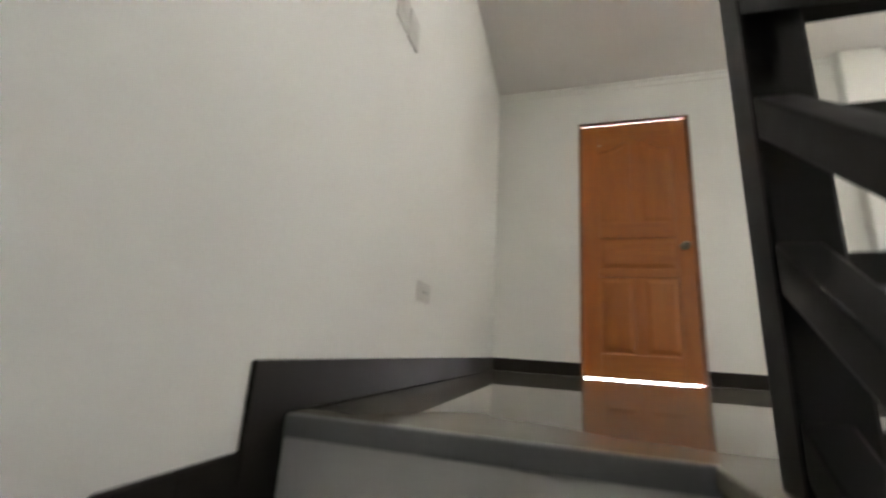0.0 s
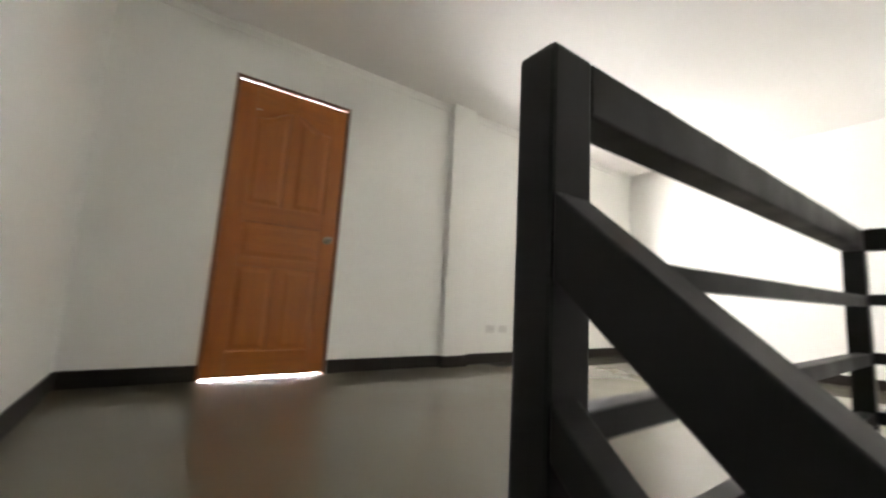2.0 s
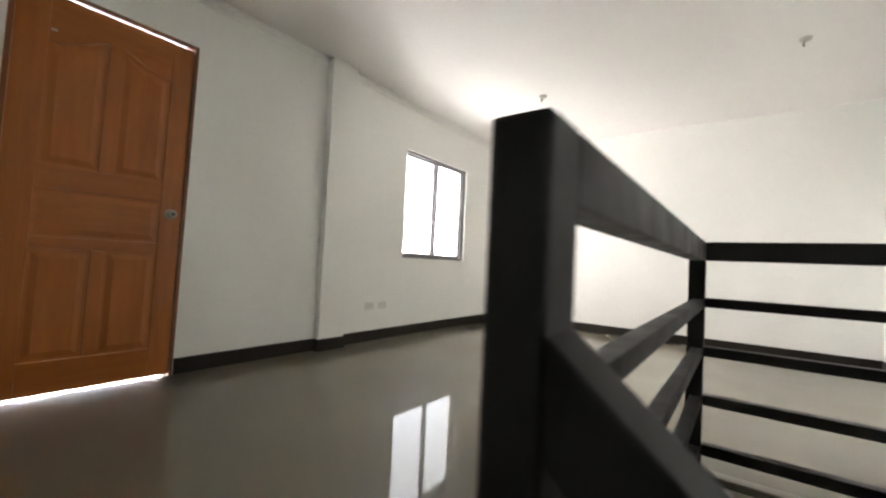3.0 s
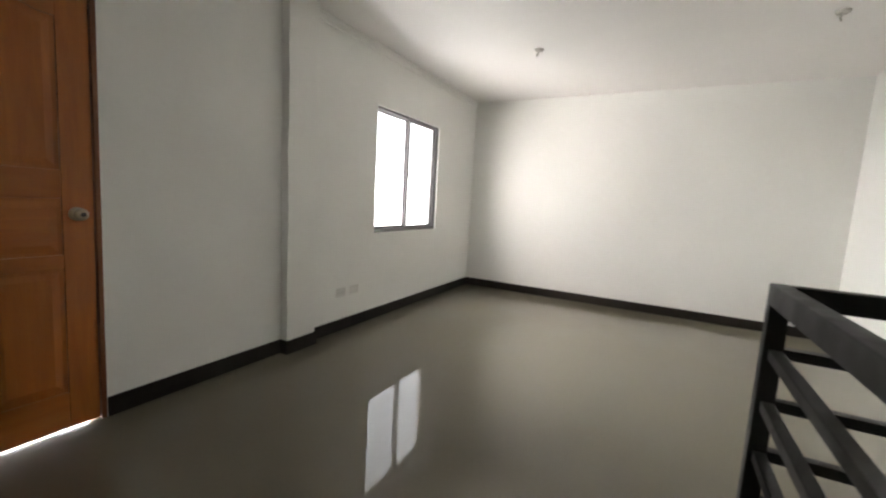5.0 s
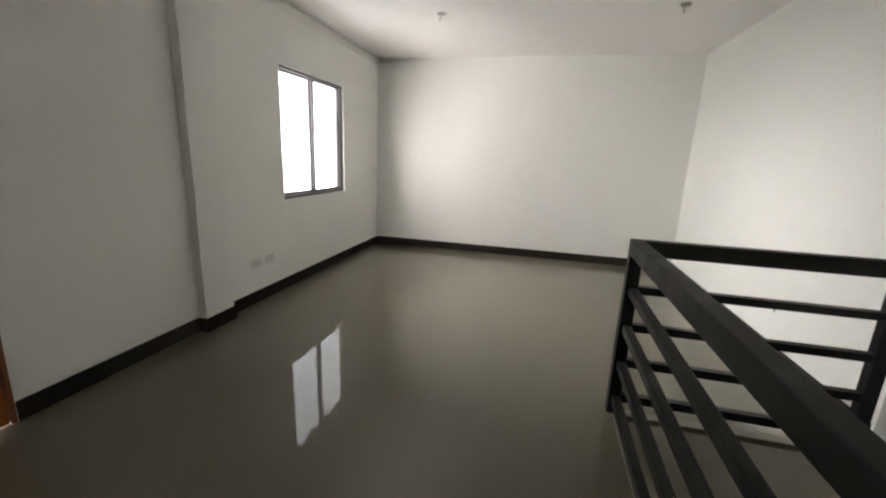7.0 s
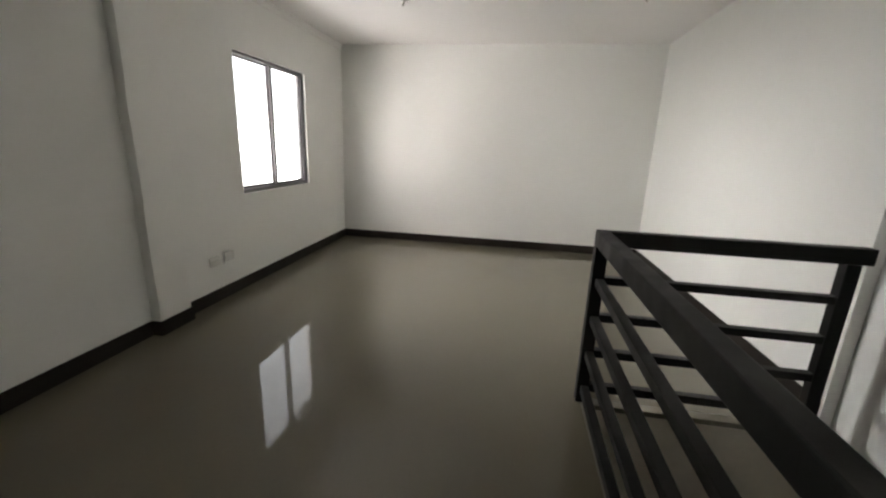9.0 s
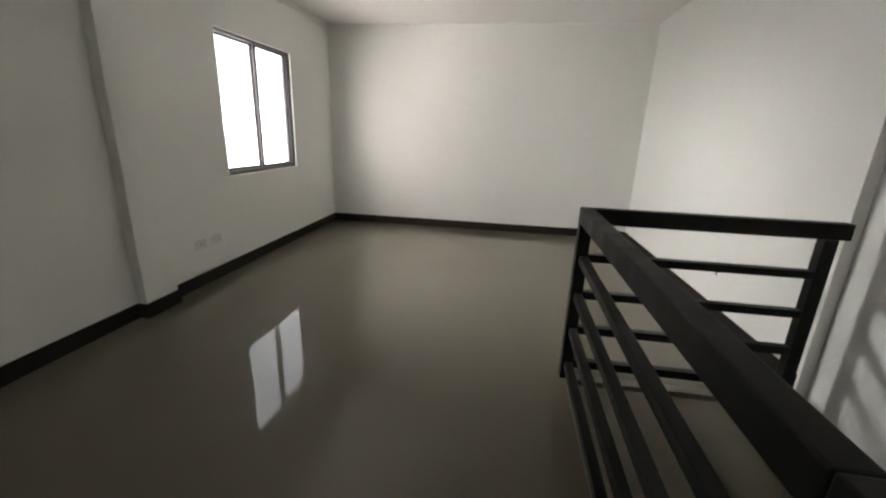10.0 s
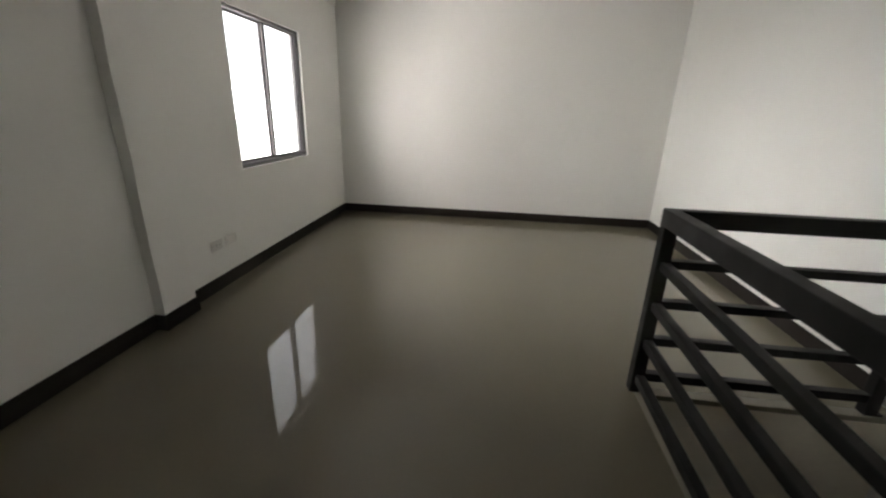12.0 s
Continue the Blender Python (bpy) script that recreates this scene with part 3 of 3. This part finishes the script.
bm = bmesh.new()
cylinder(bm, (3.51, RIGHT + 0.010, 0.352), 0.004, 0.02, "y", 10)
under("screw", bm, SOCKET, hook)
bm = bmesh.new()
cylinder(bm, (3.51, RIGHT + 0.018, 0.340), 0.004, 0.028, "z", 10)
under("bend", bm, SOCKET, hook)

# ---- floor tiles, 60 cm, laid in rows ----
def in_floor(x0, x1, y0, y1):
    """The tile's rectangle cut to the floor round the stairwell: up to two rectangles."""
    out = []
    for ax0, ax1, ay0, ay1 in ((LEFT, STEP_X, STEP_Y, BACK), (STEP_X, EDGE_X + 0.0565, EDGE_Y + 0.0505, BACK), (EDGE_X + 0.0565, FAR, RIGHT, BACK)):
        c = (max(x0, ax0), min(x1, ax1), max(y0, ay0), min(y1, ay1))
        if c[1] - c[0] > 0.01 and c[3] - c[2] > 0.01:
            out.append(c)
    return out
def merged(cells):
    """Join neighbouring cuts of one tile where they share a full side."""
    cells = list(cells)
    i = 0
    while i < len(cells):
        for j in range(len(cells)):
            a, b = cells[i], cells[j]
            if i != j and abs(a[1] - b[0]) < 1e-6 and abs(a[2] - b[2]) < 1e-6 and abs(a[3] - b[3]) < 1e-6:
                cells[i] = (a[0], b[1], a[2], a[3])
                del cells[j]
                i = -1
                break
        i += 1
    return cells
rng = random.Random(4)
SIZE = 0.60
for i in range(11):
    for j in range(8):
        x0, y0 = -0.15 + SIZE * i, BACK - SIZE * (j + 1)
        for c in merged(in_floor(x0, x0 + SIZE, y0, y0 + SIZE)):
            bm = block(c[0], c[1], c[2], c[3], -0.010, 0.0)
            cx, cy = (c[0] + c[1]) / 2, (c[2] + c[3]) / 2
            tilt = Matrix.Translation((cx, cy, 0)) @ Matrix.Rotation(radians(rng.uniform(-0.011, 0.011)), 4, "X") @ Matrix.Rotation(radians(rng.uniform(-0.011, 0.011)), 4, "Y") @ Matrix.Translation((-cx, -cy, 0))
            bmesh.ops.transform(bm, matrix=tilt, verts=list(bm.verts))
            part("tile", bm, TILE, floor)
